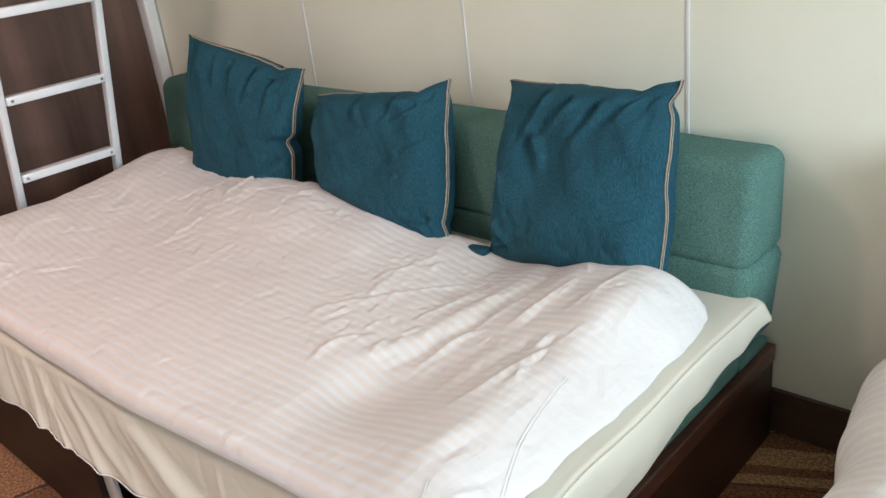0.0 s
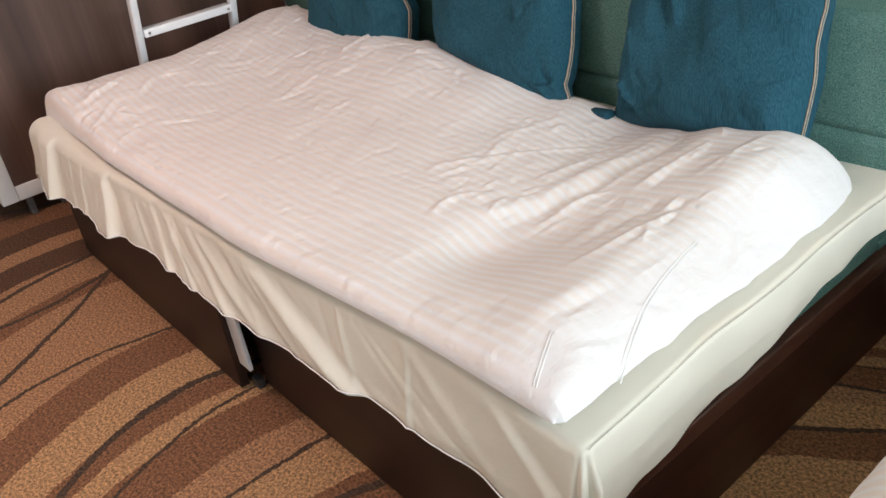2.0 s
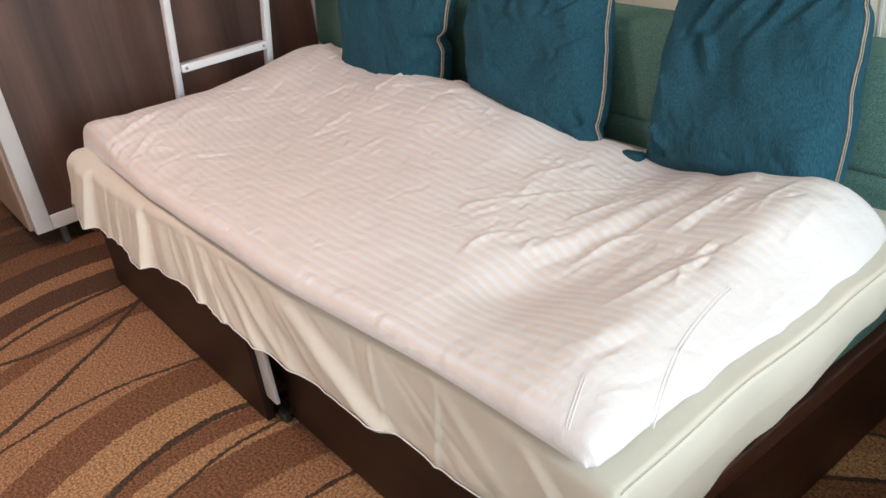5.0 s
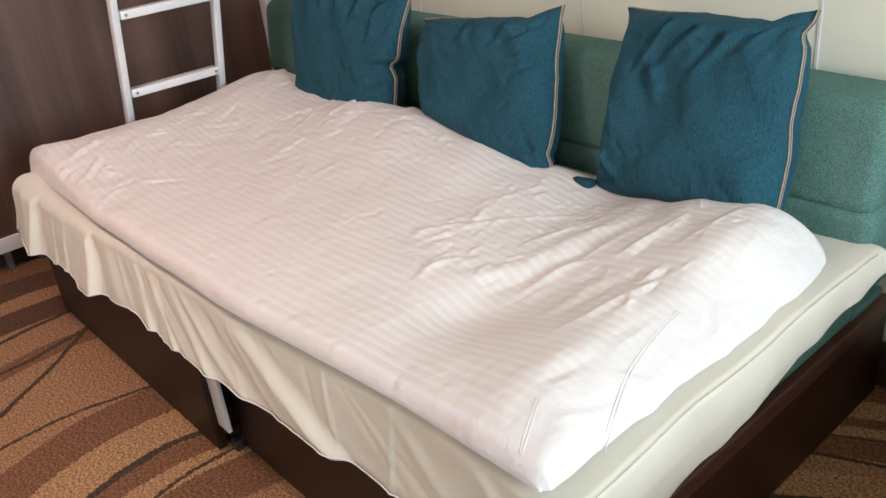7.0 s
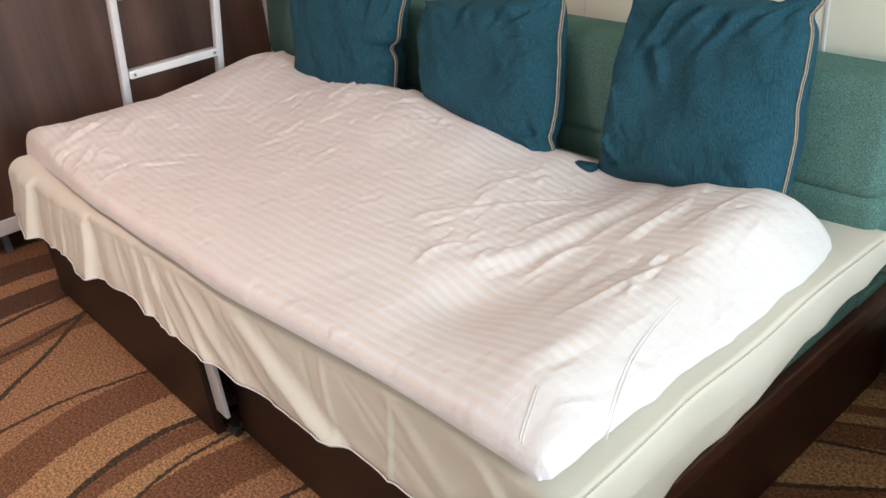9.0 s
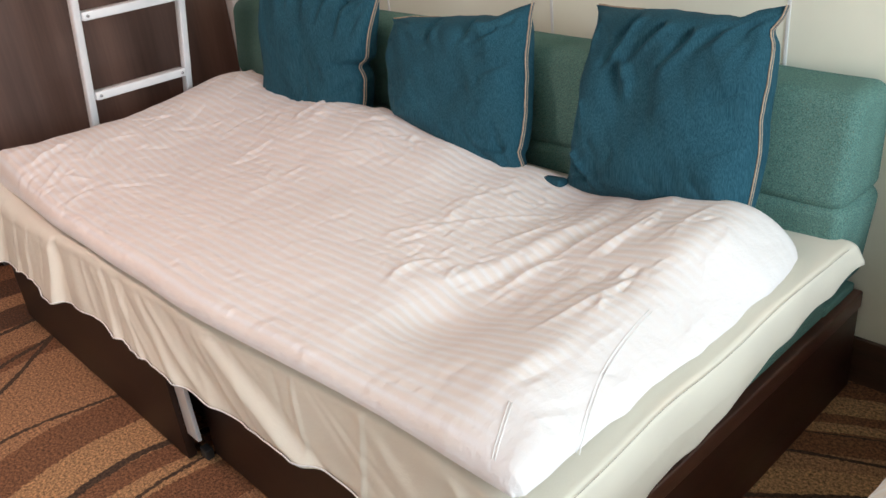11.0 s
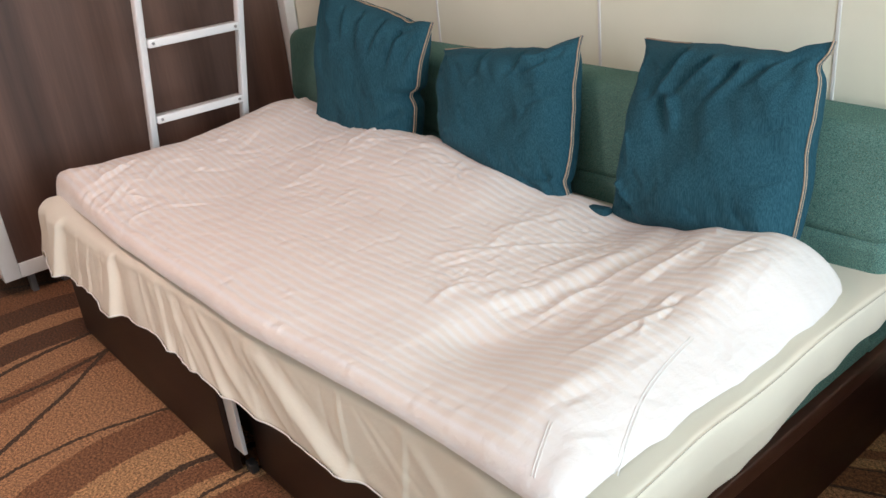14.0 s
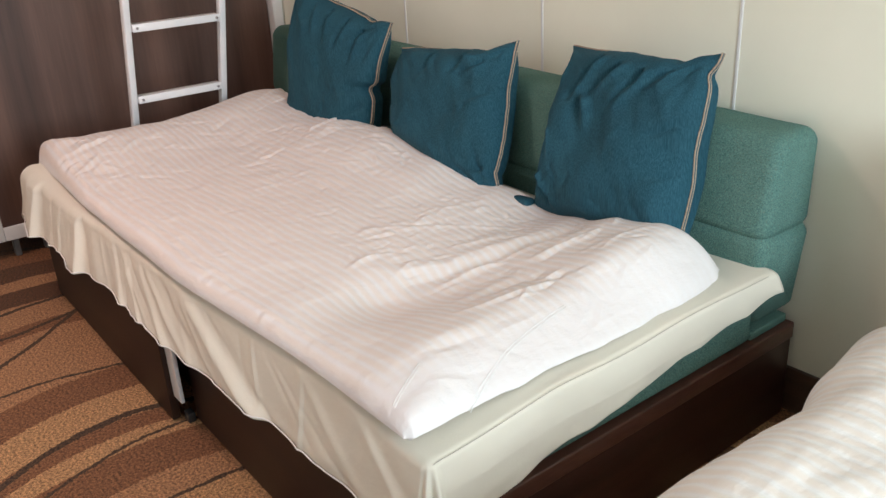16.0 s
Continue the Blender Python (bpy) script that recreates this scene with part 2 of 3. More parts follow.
def tube(points, r, closed=False, sides=8, bm=None):
    """A round bar along points."""
    bm = bm or bmesh.new()
    pts = [Vector(p) for p in points]
    n, rings, up = len(pts), [], None
    for k, p in enumerate(pts):
        a = pts[(k - 1) % n] if closed or k else p
        b = pts[(k + 1) % n] if closed or k < n - 1 else p
        way = (b - a).normalized()
        if up is None:
            up = way.orthogonal().normalized()
        up = (up - way * up.dot(way)).normalized()
        side = way.cross(up)
        rings.append([bm.verts.new(p + r * (math.cos(s) * up + math.sin(s) * side)) for s in [2 * math.pi * i / sides for i in range(sides)]])
    for k in range(n if closed else n - 1):
        a, b = rings[k], rings[(k + 1) % n]
        for i in range(sides):
            bm.faces.new((a[i], a[(i + 1) % sides], b[(i + 1) % sides], b[i]))
    if not closed:
        bm.faces.new(rings[0][::-1]), bm.faces.new(rings[-1])
    return bm


def grid_mesh(cols, rows, place, bm=None, uv=None):
    """A sheet of cols x rows quads; place(u, v) gives each corner."""
    bm = bm or bmesh.new()
    vs = [[bm.verts.new(place(i / cols, j / rows)) for j in range(rows + 1)] for i in range(cols + 1)]
    layer = bm.loops.layers.uv.verify() if uv else None
    for i in range(cols):
        for j in range(rows):
            f = bm.faces.new((vs[i][j], vs[i + 1][j], vs[i + 1][j + 1], vs[i][j + 1]))
            if uv:
                for loop, (a, c) in zip(f.loops, ((i, j), (i + 1, j), (i + 1, j + 1), (i, j + 1))):
                    loop[layer].uv = uv(a / cols, c / rows)
    return bm


def lerp(pairs, x):
    """Smooth value at x from (x, value) pairs in rising order."""
    if x <= pairs[0][0]:
        return pairs[0][1]
    for (a, p), (b, q) in zip(pairs, pairs[1:]):
        if x <= b:
            s = (x - a) / (b - a)
            s = s * s * (3 - 2 * s)
            return p + (q - p) * s
    return pairs[-1][1]


def wob(x, y, z=0.0):
    return noise.noise(Vector((x, y, z)))


# ---- the room ----
FLOOR_Z = 0.0
WEST, EAST, SOUTH, TOP = -4.3, 2.8, -3.6, 2.30


def slab(name, lo, hi, mat, label, category, r=0.002, kind="structure"):
    return tagged(part(name, soft_box(lo, hi, r, 1), mat, smooth=False), label, category, kind=kind)


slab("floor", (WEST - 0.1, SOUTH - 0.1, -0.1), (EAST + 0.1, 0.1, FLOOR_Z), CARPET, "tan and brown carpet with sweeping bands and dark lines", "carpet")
slab("ceiling", (WEST - 0.1, SOUTH - 0.1, TOP), (EAST + 0.1, 0.1, TOP + 0.1), CEIL, "plain white cabin ceiling", "ceiling")
wall = tagged(new("wall_north"), "off-white laminate wall in upright panels with pale joint strips", "wall", kind="structure")
JOINTS = [-4.3, -2.66, -1.678, -0.943, -0.241, 0.47, 1.19, 1.92, 2.8]
for a, c in zip(JOINTS, JOINTS[1:]):
    part("panel", soft_box((a + 0.004, 0.0, 0.0), (c - 0.004, 0.06, TOP), 0.0015, 1), WALL, wall, smooth=False)
for a in JOINTS[2:-1]:
    part("joint_strip", soft_box((a - 0.0042, -0.0025, 0.0), (a + 0.0042, 0.05, TOP), 0.001, 1), TRIM, wall, "white joint strip", smooth=False)
part("backing", soft_box((WEST, 0.061, 0.0), (EAST, 0.10, TOP), 0.001, 1), WALL, wall, smooth=False)
slab("wall_west", (WEST - 0.1, SOUTH, 0.0), (WEST, 0.0, TOP), WALL, "plain off-white cabin wall", "wall")
slab("trim", (-2.735, -0.055, 0.0), (-2.655, -0.003, TOP), TRIM, "white corner trim beside the wardrobe panel", "trim", 0.008)


def wall_with_opening(name, axis, at, lo, hi, a0, a1, z0, z1, label):
    """A wall of 0.1 m with one opening through it; axis: the way it runs."""
    w = tagged(new(name), label, "wall", kind="structure")
    for p0, p1, q0, q1 in ((lo, a0, 0, TOP), (a1, hi, 0, TOP), (a0, a1, 0, z0), (a0, a1, z1, TOP)):
        if p1 - p0 < 0.01 or q1 - q0 < 0.01:
            continue
        c0, c1 = ((at, p0, q0), (at + 0.1, p1, q1)) if axis == "y" else ((p0, at, q0), (p1, at + 0.1, q1))
        part("wall_piece", soft_box(c0, c1, 0.001, 1), WALL, w, smooth=False)
    return w


wall_with_opening("wall_east", "y", EAST, SOUTH, 0.0, -2.75, -0.75, 0.12, 2.15, "off-white wall with the balcony door opening")
wall_with_opening("wall_south", "x", SOUTH - 0.1, WEST, EAST, -1.8, 0.0, 0.9, 2.15, "off-white wall, unseen, with an opening added for the fill lamp")
door = tagged(new("door_1"), "white framed balcony door", "door", kind="structure")
for c0, c1 in (((2.83, -2.75, 0.12), (2.87, -2.68, 2.15)), ((2.83, -0.82, 0.12), (2.87, -0.75, 2.15)), ((2.83, -2.68, 0.12), (2.87, -0.82, 0.2)), ((2.83, -2.68, 2.07), (2.87, -0.82, 2.15)), ((2.83, -1.78, 0.2), (2.87, -1.72, 2.07))):
    part("door_frame", soft_box(c0, c1, 0.006, 2), FRAMEWHITE, door)
# unseen window, added only to house the fill lamp
win = tagged(new("added_window"), "white window frame, unseen, added round the fill lamp", "window", kind="structure")
for c0, c1 in (((-1.8, -3.67, 0.9), (-1.74, -3.63, 2.15)), ((-0.06, -3.67, 0.9), (0.0, -3.63, 2.15)), ((-1.74, -3.67, 0.9), (-0.06, -3.63, 0.97)), ((-1.74, -3.67, 2.08), (-0.06, -3.63, 2.15))):
    part("window_frame", soft_box(c0, c1, 0.006, 2), FRAMEWHITE, win)
slab("baseboard", (-2.65, -0.014, 0.001), (EAST, -0.001, 0.132), BASEWOOD, "dark brown wooden baseboard along the panelled wall", "baseboard", 0.003)

GLOW, gt, gb = material("lamp_diffuser", 0.5)
gb.inputs["Base Color"].default_value = (0.9, 0.88, 0.84, 1)
gb.inputs["Emission Color"].default_value, gb.inputs["Emission Strength"].default_value = (1.0, 0.87, 0.77, 1), 2.0
lamp = base("ceiling_light", "flat square ceiling light with a white frame", "ceiling light")
part("frame", soft_box((LX - 0.20, LY - 0.20, 2.282), (LX + 0.20, LY + 0.20, 2.2995), 0.006, 2), FRAMEWHITE, lamp, "white frame")
part("diffuser", soft_box((LX - 0.175, LY - 0.175, 2.276), (LX + 0.175, LY + 0.175, 2.2815), 0.002, 1), GLOW, lamp, "glowing white diffuser", False)

# ---- wardrobe with a framed walnut side ----
PX, PF = -2.70, -1.445
wardrobe = base("wardrobe", "walnut wardrobe side framed in white, on short legs above the carpet", "wardrobe")
part("side_panel", soft_box((PX - 0.02, PF + 0.062, 0.148), (PX - 0.004, -0.06, 2.2), 0.001, 1), PANEL, wardrobe, "dark walnut laminate panel", False)
part("front_edge", soft_box((PX - 0.05, PF, 0.088), (PX, PF + 0.064, 2.2), 0.004, 2), TRIM, wardrobe, "white upright edge")
part("bottom_edge", soft_box((PX - 0.05, PF + 0.0645, 0.088), (PX, -0.06, 0.149), 0.004, 2), TRIM, wardrobe, "white bottom edge")
bm = bmesh.new()
ring = [(PX - 0.052, PF + 0.004), (PX - 0.052, -0.06), (-3.55, -0.06), (-3.55, PF + 0.004)]
lowv = [bm.verts.new((x, y, 0.088)) for x, y in ring]
topv = [bm.verts.new((x, y, 2.2)) for x, y in ring]
bm.faces.new(lowv[::-1]), bm.faces.new(topv)
for k in range(4):
    bm.faces.new((lowv[k], lowv[(k + 1) % 4], topv[(k + 1) % 4], topv[k]))
bmesh.ops.recalc_face_normals(bm, faces=bm.faces)
part("body", bm, PANEL, wardrobe, smooth=False)
part("door", soft_box((-3.52, PF - 0.014, 0.092), (PX - 0.054, PF + 0.003, 2.19), 0.003, 2), DOORWOOD, wardrobe, "paler brown wooden door", False)
for k, (x, y) in enumerate(((-2.76, -1.34), (-2.76, -1.22), (-3.40, -1.30), (-2.76, -0.20))):
    part("leg", soft_box((x - 0.02, y - 0.012, 0.0), (x + 0.02, y + 0.012, 0.089), 0.004, 2), GREY, wardrobe, "grey metal leg")
part("plinth", soft_box((-3.45, -1.00, 0.0), (-2.80, -0.06, 0.087), 0.004, 1), BLACK, wardrobe, "dark recessed plinth", False)

# ---- ladder ----
ladder = base("bunk_ladder", "white painted metal bunk ladder standing behind the bed end", "ladder")


def on_ladder(z, y):
    return Vector((-2.44 + 0.305 * z, y, z))


LY0, LY1 = -0.897, -0.531
way = (on_ladder(1.0, 0) - on_ladder(0.0, 0)).normalized()
for y in (LY0, LY1):
    bm = soft_box((-0.017, -0.013, 0.0), (0.017, 0.013, 2.05), 0.007, 3)
    bmesh.ops.transform(bm, matrix=Matrix.Translation(on_ladder(0.012, y)) @ way.to_track_quat("Z", "Y").to_matrix().to_4x4() @ pose(0, 0, 0, 0, 0, -90), verts=bm.verts)
    part("upright", bm, METAL, ladder)
    part("rubber_foot", soft_box((-2.463, y - 0.018, 0.0), (-2.415, y + 0.018, 0.03), 0.006, 2), BLACK, ladder, "black rubber foot")
for z in (0.12, 0.395, 0.668, 0.942, 1.214, 1.474, 1.746):
    c = on_ladder(z, 0)
    bm = soft_box((c.x - 0.022, LY0 + 0.014, z - 0.014), (c.x + 0.026, LY1 - 0.014, z + 0.014), 0.004, 2)
    rung = part("rung", bm, METAL, ladder)
    for y in (LY0 + 0.03, LY1 - 0.03):
        bm = bmesh.new()
        bmesh.ops.create_cone(bm, cap_ends=True, segments=12, radius1=0.0055, radius2=0.0048, depth=0.004, matrix=pose(c.x + 0.0275, y, z, 0, 90, 0))
        part("screw", bm, STEEL, rung, "small steel screw")

# ---- sofa bed ----
sofa = base("sofa_bed", "dark wooden sofa bed with teal tweed back and seat, pulled out", "sofa bed")
part("end_panel", soft_box((-0.020, -1.250, 0.004), (0.013, -0.035, 0.237), 0.003, 2), DARKWOOD, sofa, "dark reddish wooden end panel")
part("end_rail", soft_box((-0.022, -1.250, 0.2375), (0.019, -0.035, 0.284), 0.006, 3), LIT_RAILWOOD, sofa, "brown wooden rail along the end panel, lightened for the light it catches")
part("seat_base", soft_box((-2.17, -0.2095, 0.2845), (0.002, -0.050, 0.3085), 0.006, 2), TEAL, sofa)
part("end_panel", soft_box((-2.225, -1.262, 0.004), (-2.185, -0.035, 0.30), 0.004, 2), DARKWOOD, sofa)
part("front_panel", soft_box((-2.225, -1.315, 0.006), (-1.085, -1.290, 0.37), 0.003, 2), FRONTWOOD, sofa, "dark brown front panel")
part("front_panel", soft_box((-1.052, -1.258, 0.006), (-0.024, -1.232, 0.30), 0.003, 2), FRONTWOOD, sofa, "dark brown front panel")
part("leg", soft_box((-1.080, -1.302, 0.085), (-1.024, -1.291, 0.40), 0.002, 2), METAL, sofa, "white painted steel leg at the joint")
part("bracket", soft_box((-1.080, -1.284, 0.0), (-1.046, -1.262, 0.030), 0.004, 2), BLACK, sofa, "dark metal foot bracket")
part("underframe", soft_box((-2.18, -1.228, 0.05), (-0.03, -0.06, 0.27), 0.004, 1), BLACK, sofa, smooth=False)
part("seat_cushion", soft_box((-2.17, -1.230, 0.285), (0.006, -0.21, 0.395), 0.022, 5), TEAL, sofa, "teal tweed seat cushion")


def bolster(lo, hi, r, lean, name, taper=0.0):
    bm = soft_box(lo, hi, r, 7)
    bmesh.ops.subdivide_edges(bm, edges=[e for e in bm.edges if abs(e.verts[0].co.x - e.verts[1].co.x) > 0.5], cuts=60, use_grid_fill=True)
    mz, hz = (lo[2] + hi[2]) / 2, (hi[2] - lo[2]) / 2
    for v in bm.verts:
        k = (v.co.z - mz) / hz
        front = (hi[1] - v.co.y) / (hi[1] - lo[1])
        v.co.y += lean * k * front - 0.014 * (1 - k * k) * front
        v.co.y += 0.004 * wob(v.co.x * 4, v.co.z * 6) * front
        v.co.z += 0.005 * wob(v.co.x * 3, v.co.y * 7, 3) * max(0, k) + (0.034 * -v.co.x / 2.43 * (k + 1) / 2 if lean > 0 else 0)
        end = 1 if v.co.x > -0.1 else -1 if v.co.x < -2.3 else 0
        v.co.x += end * (0.012 * (1 - k * k) - taper * max(0, -k) ** 2)
    return part(name, bm, TEAL, sofa)


bolster((-2.43, -0.205, 0.546), (0.016, -0.022, 0.803), 0.036, 0.020, "back_cushion")
bolster((-2.43, -0.212, 0.309), (0.020, -0.022, 0.572), 0.036, -0.014, "back_cushion", 0.036)
mattress = tagged(part("mattress", soft_box((-2.19, -1.235, 0.396), (0.012, -0.265, 0.466), 0.03, 4), SHEET), "thin folded-out mattress under the sheet", "mattress")

# ---- sheet ----
SX0, SX1, SY0, SY1, SZ = -2.192, 0.030, -1.272, -0.205, 0.486
FRONT_DROP = [(-2.25, 0.190), (-2.10, 0.205), (-2.00, 0.212), (-1.90, 0.195), (-1.78, 0.175), (-1.68, 0.178), (-1.66, 0.205), (-1.55, 0.185), (-1.35, 0.170), (-1.1, 0.185), (-0.88, 0.190), (-0.5, 0.195), (-0.2, 0.212), (0.0, 0.235)]
RIGHT_DROP = [(-1.3, 0.195), (-1.1, 0.172), (-0.9, 0.143), (-0.7, 0.120), (-0.5, 0.099), (-0.35, 0.083), (-0.215, 0.058)]
# hanging folds of the front: place along the bed at the rim, slant, half width, depth
FOLDS = [(-2.19, 0.20, 0.036, 0.030), (-2.09, -0.10, 0.040, 0.038), (-1.995, -0.25, 0.014, -0.022), (-1.84, -0.40, 0.060, 0.022), (-1.70, -0.45, 0.010, -0.012), (-1.615, -0.70, 0.018, -0.032), (-1.53, -0.75, 0.034, 0.020),
         (-1.41, -1.15, 0.018, 0.010), (-1.30, -1.70, 0.012, 0.013), (-1.25, -1.80, 0.016, -0.014), (-1.12, -2.00, 0.024, 0.026), (-1.03, -2.10, 0.034, -0.018), (-0.84, -2.20, 0.014, 0.015), (-0.78, -2.10, 0.022, -0.010),
         (-0.62, -0.50, 0.012, -0.009), (-0.56, -0.40, 0.008, 0.014), (-0.36, -1.40, 0.026, 0.014), (-0.14, 0.30, 0.024, -0.010)]
pick = random.Random(3)
FOLDS += [(pick.uniform(-2.0, -1.2), pick.uniform(-0.9, -0.3), pick.uniform(0.005, 0.009), pick.choice((1, -1)) * pick.uniform(0.003, 0.008)) for _ in range(22)]
FOLDS += [(pick.uniform(-1.2, -0.1), pick.uniform(-2.0, -0.8), pick.uniform(0.008, 0.013), pick.choice((1, -1)) * pick.uniform(0.004, 0.008)) for _ in range(9)]
# lobes of the front: they swell along the bed and fall in at a place; slant, depth, run of the swell, width of the fall
LOBES = [(-2.03, -0.15, 0.034, 0.10, 0.012), (-1.64, -0.50, 0.026, 0.12, 0.012), (-1.36, -0.9, 0.010, 0.05, 0.010), (-1.28, -1.2, 0.008, 0.04, 0.008), (-1.90, -0.3, 0.007, 0.05, 0.010), (-1.80, -0.3, 0.006, 0.04, 0.008), (-1.17, -1.5, 0.012, 0.12, 0.022), (-0.87, -2.2, 0.022, 0.13, 0.032), (-0.36, -0.1, 0.006, 0.03, 0.008), (-0.16, -1.4, 0.012, 0.10, 0.03)]


def lobes(x, hang):
    swell = 0.0
    for x0, slant, depth, run, fall in LOBES:
        g = x - x0 + slant * hang
        swell += depth * (math.exp(g / run) if g < 0 else math.exp(-((g / fall) ** 2)))
    return swell


def sheet_at(u, v):
    """u runs from the left hem to the right hem, v from the back to the front hem."""
    left, right, front = 0.17, 0.24, 0.25
    x = SX0 - left + u * (SX1 - SX0 + left + right)
    cx = min(max(x, SX0), SX1)
    rim_y = SY0 + lerp([(-2.30, -0.030), (-1.75, -0.026), (-1.15, 0.0), (-0.1, 0.052)], cx)
    top = (SY1 - SY0) / (SY1 - SY0 + front)
    y = SY1 - v / top * (SY1 - rim_y) if v < top else rim_y - (v - top) * (SY1 - SY0 + front)
    cy = max(y, rim_y)
    ox, oy = x - cx, cy - y
    kx = (ox / right * lerp(RIGHT_DROP, cy) if ox > 0 else ox / left * 0.16)
    ky = oy / front * lerp(FRONT_DROP, cx)
    d = math.hypot(kx, ky)
    z = SZ + 0.005 * wob(x * 3, y * 3, 5) + lerp([(-0.25, 0.0), (0.03, 1.0)], cx) * lerp([(-1.25, -0.018), (-0.9, 0.0), (-0.5, 0.006)], cy)
    z += lerp([(-2.32, 0.036), (-1.80, 0.0)], cx) * lerp([(-1.32, 1.0), (-1.0, 0.0)], cy)
    if d < 1e-6:
        return Vector((cx, cy, z))
    nx, ny = kx / d, -ky / d
    r = 0.022 - 0.008 * max(0.0, nx) + lerp([(-2.3, 0.022), (-1.5, 0.0)], cx)
    turn = min(d / r, math.pi / 2)
    hang = max(0.0, d - r * math.pi / 2)
    deep = min(1.0, hang / 0.15)
    fold = 0.004 * wob(cx * 9, cy * 9, hang * 12) * min(1, d / 0.05)
    if ky > 0:
        for x0, slant, w, k in FOLDS:
            g = (cx - x0 + slant * hang) / (w * (0.8 + 0.6 * deep))
            if abs(g) < 3:
                fold += (0.28 - 0.06 * deep) * k * math.exp(-g * g) * min(1, d / 0.07)
        fold += lobes(cx, hang) * min(1, d / 0.05) * (0.55 + 0.45 * deep)
        flare = lerp([(-2.3, 0.020), (-2.0, 0.035), (-1.6, 0.045), (-1.0, 0.046), (-0.3, 0.033), (0.0, 0.022)], cx)
    else:
        fold += deep * (0.010 * wob(cy * 5, 3.3, 1) + 0.006 * wob(cy * 14, hang * 20, 2))
        flare = 0.012 + 0.006 * wob(cy * 6, 1.7) if kx > 0 else 0.01
    if kx > 0:
        deep = deep + (min(1.0, d / 0.085) - deep) * nx * nx
    corner = abs(nx * ny)
    out = r * math.sin(turn) + flare * deep + fold * (1 - 1.2 * corner)
    if kx > 0:
        out += 0.022 * max(0.0, (cy + 0.31) / 0.105) ** 1.5 * min(1.0, d / 0.05)
    out += 0.03 * corner * deep * math.sin(math.atan2(ky, abs(kx)) * 8)
    return Vector((cx + nx * out, cy + ny * out, z - r * (1 - math.cos(turn)) - hang * (1 - 0.08 * deep)))


bm = grid_mesh(560, 170, sheet_at)
sheet = tagged(part("bed_sheet", bm, SHEET), "creased cream cotton sheet hanging over the sofa bed's edges", "sheet")
mod = sheet.modifiers.new("cloth", "SOLIDIFY")
mod.thickness, mod.offset = 0.003, 1.0

# thin grey line that paints in the shade where the sheet bends
for run in (0.012,):
    line = []
    for k in range(80):
        cy = -1.225 + 0.985 * k / 79
        u = (SX1 - SX0 + 0.17 + 0.24 * (run + 0.003 * wob(cy * 5, 6.1)) / lerp(RIGHT_DROP, cy)) / (SX1 - SX0 + 0.17 + 0.24)
        p = sheet_at(u, (SY1 - cy) / (SY1 - SY0 + 0.25) * (SY1 - SY0) / (SY1 - SY0 - 0.052))
        line.append(p + Vector((0.0024, 0, 0.0022)))
    part("crease_line", tube(line, 0.0007, sides=5), CREASE_SHADE, sheet, "fine grey line painting the shade along the sheet's bend")
for inset in (0.004,):
    line = [sheet_at(0.07 + 0.82 * k / 240, 1 - inset) + Vector((0, -0.0035, 0)) for k in range(241)]
    part("hem", tube(line, 0.0018, sides=5), SEAM, sheet, "narrow sewn hem")

# ---- duvet ----
RIGHT_HEM = [(-1.30, -0.030), (-1.25, 0.002), (-1.236, 0.012), (-1.15, 0.012), (-1.07, 0.010), (-0.85, 0.015), (-0.73, 0.018), (-0.55, 0.018), (-0.38, -0.004), (-0.30, -0.035), (-0.26, -0.06)]
BACK_CREST = [(-2.25, 0.035), (-2.12, 0.052), (-1.95, 0.064), (-1.7, 0.070), (-1.45, 0.082), (-1.25, 0.088), (-1.0, 0.060), (-0.75, 0.010), (-0.55, -0.025), (-0.40, 0.005), (-0.27, 0.045), (-0.13, 0.06), (0.0, 0.02)]
# creases: two ends, half width, height (minus: a hollow)
CREASES = [
    (-0.585, -0.985, -0.602, -0.940, 0.012, 0.006), (-0.602, -0.940, -0.599, -0.892, 0.013, 0.010), (-0.599, -0.892, -0.56, -0.845, 0.012, 0.008),
    (-0.46, -0.90, -0.402, -0.678, 0.026, -0.014), (-0.402, -0.678, -0.364, -0.47, 0.028, -0.013), (-0.405, -0.85, -0.375, -0.70, 0.013, 0.012), (-0.372, -0.68, -0.335, -0.52, 0.012, 0.009),
    (-0.21, -0.95, -0.168, -0.74, 0.015, 0.007), (-0.27, -0.90, -0.23, -0.72, 0.020, -0.007), (-0.752, -0.82, -0.64, -0.66, 0.010, 0.006), (-0.64, -0.66, -0.55, -0.52, 0.010, 0.006), (-0.52, -0.72, -0.47, -0.50, 0.012, 0.007),
    (-0.30, -0.66, -0.26, -0.46, 0.012, 0.007), (-0.20, -0.60, -0.17, -0.42, 0.014, 0.006), (-0.46, -1.06, -0.44, -0.93, 0.050, -0.016), (-0.12, -1.10, -0.10, -0.98, 0.022, -0.006),
    (-0.41, -1.12, -0.36, -0.76, 0.095, -0.036), (-2.08, -1.04, -2.0, -1.20, 0.014, 0.010), (-2.0, -0.98, -1.9, -1.08, 0.012, 0.007), (-2.04, -0.44, -2.11, -0.27, 0.012, 0.010), (-1.53, -0.53, -1.54, -0.32, 0.012, 0.008),
    (-1.93, -1.14, -1.83, -1.24, 0.013, 0.009), 
]
pick = random.Random(7)
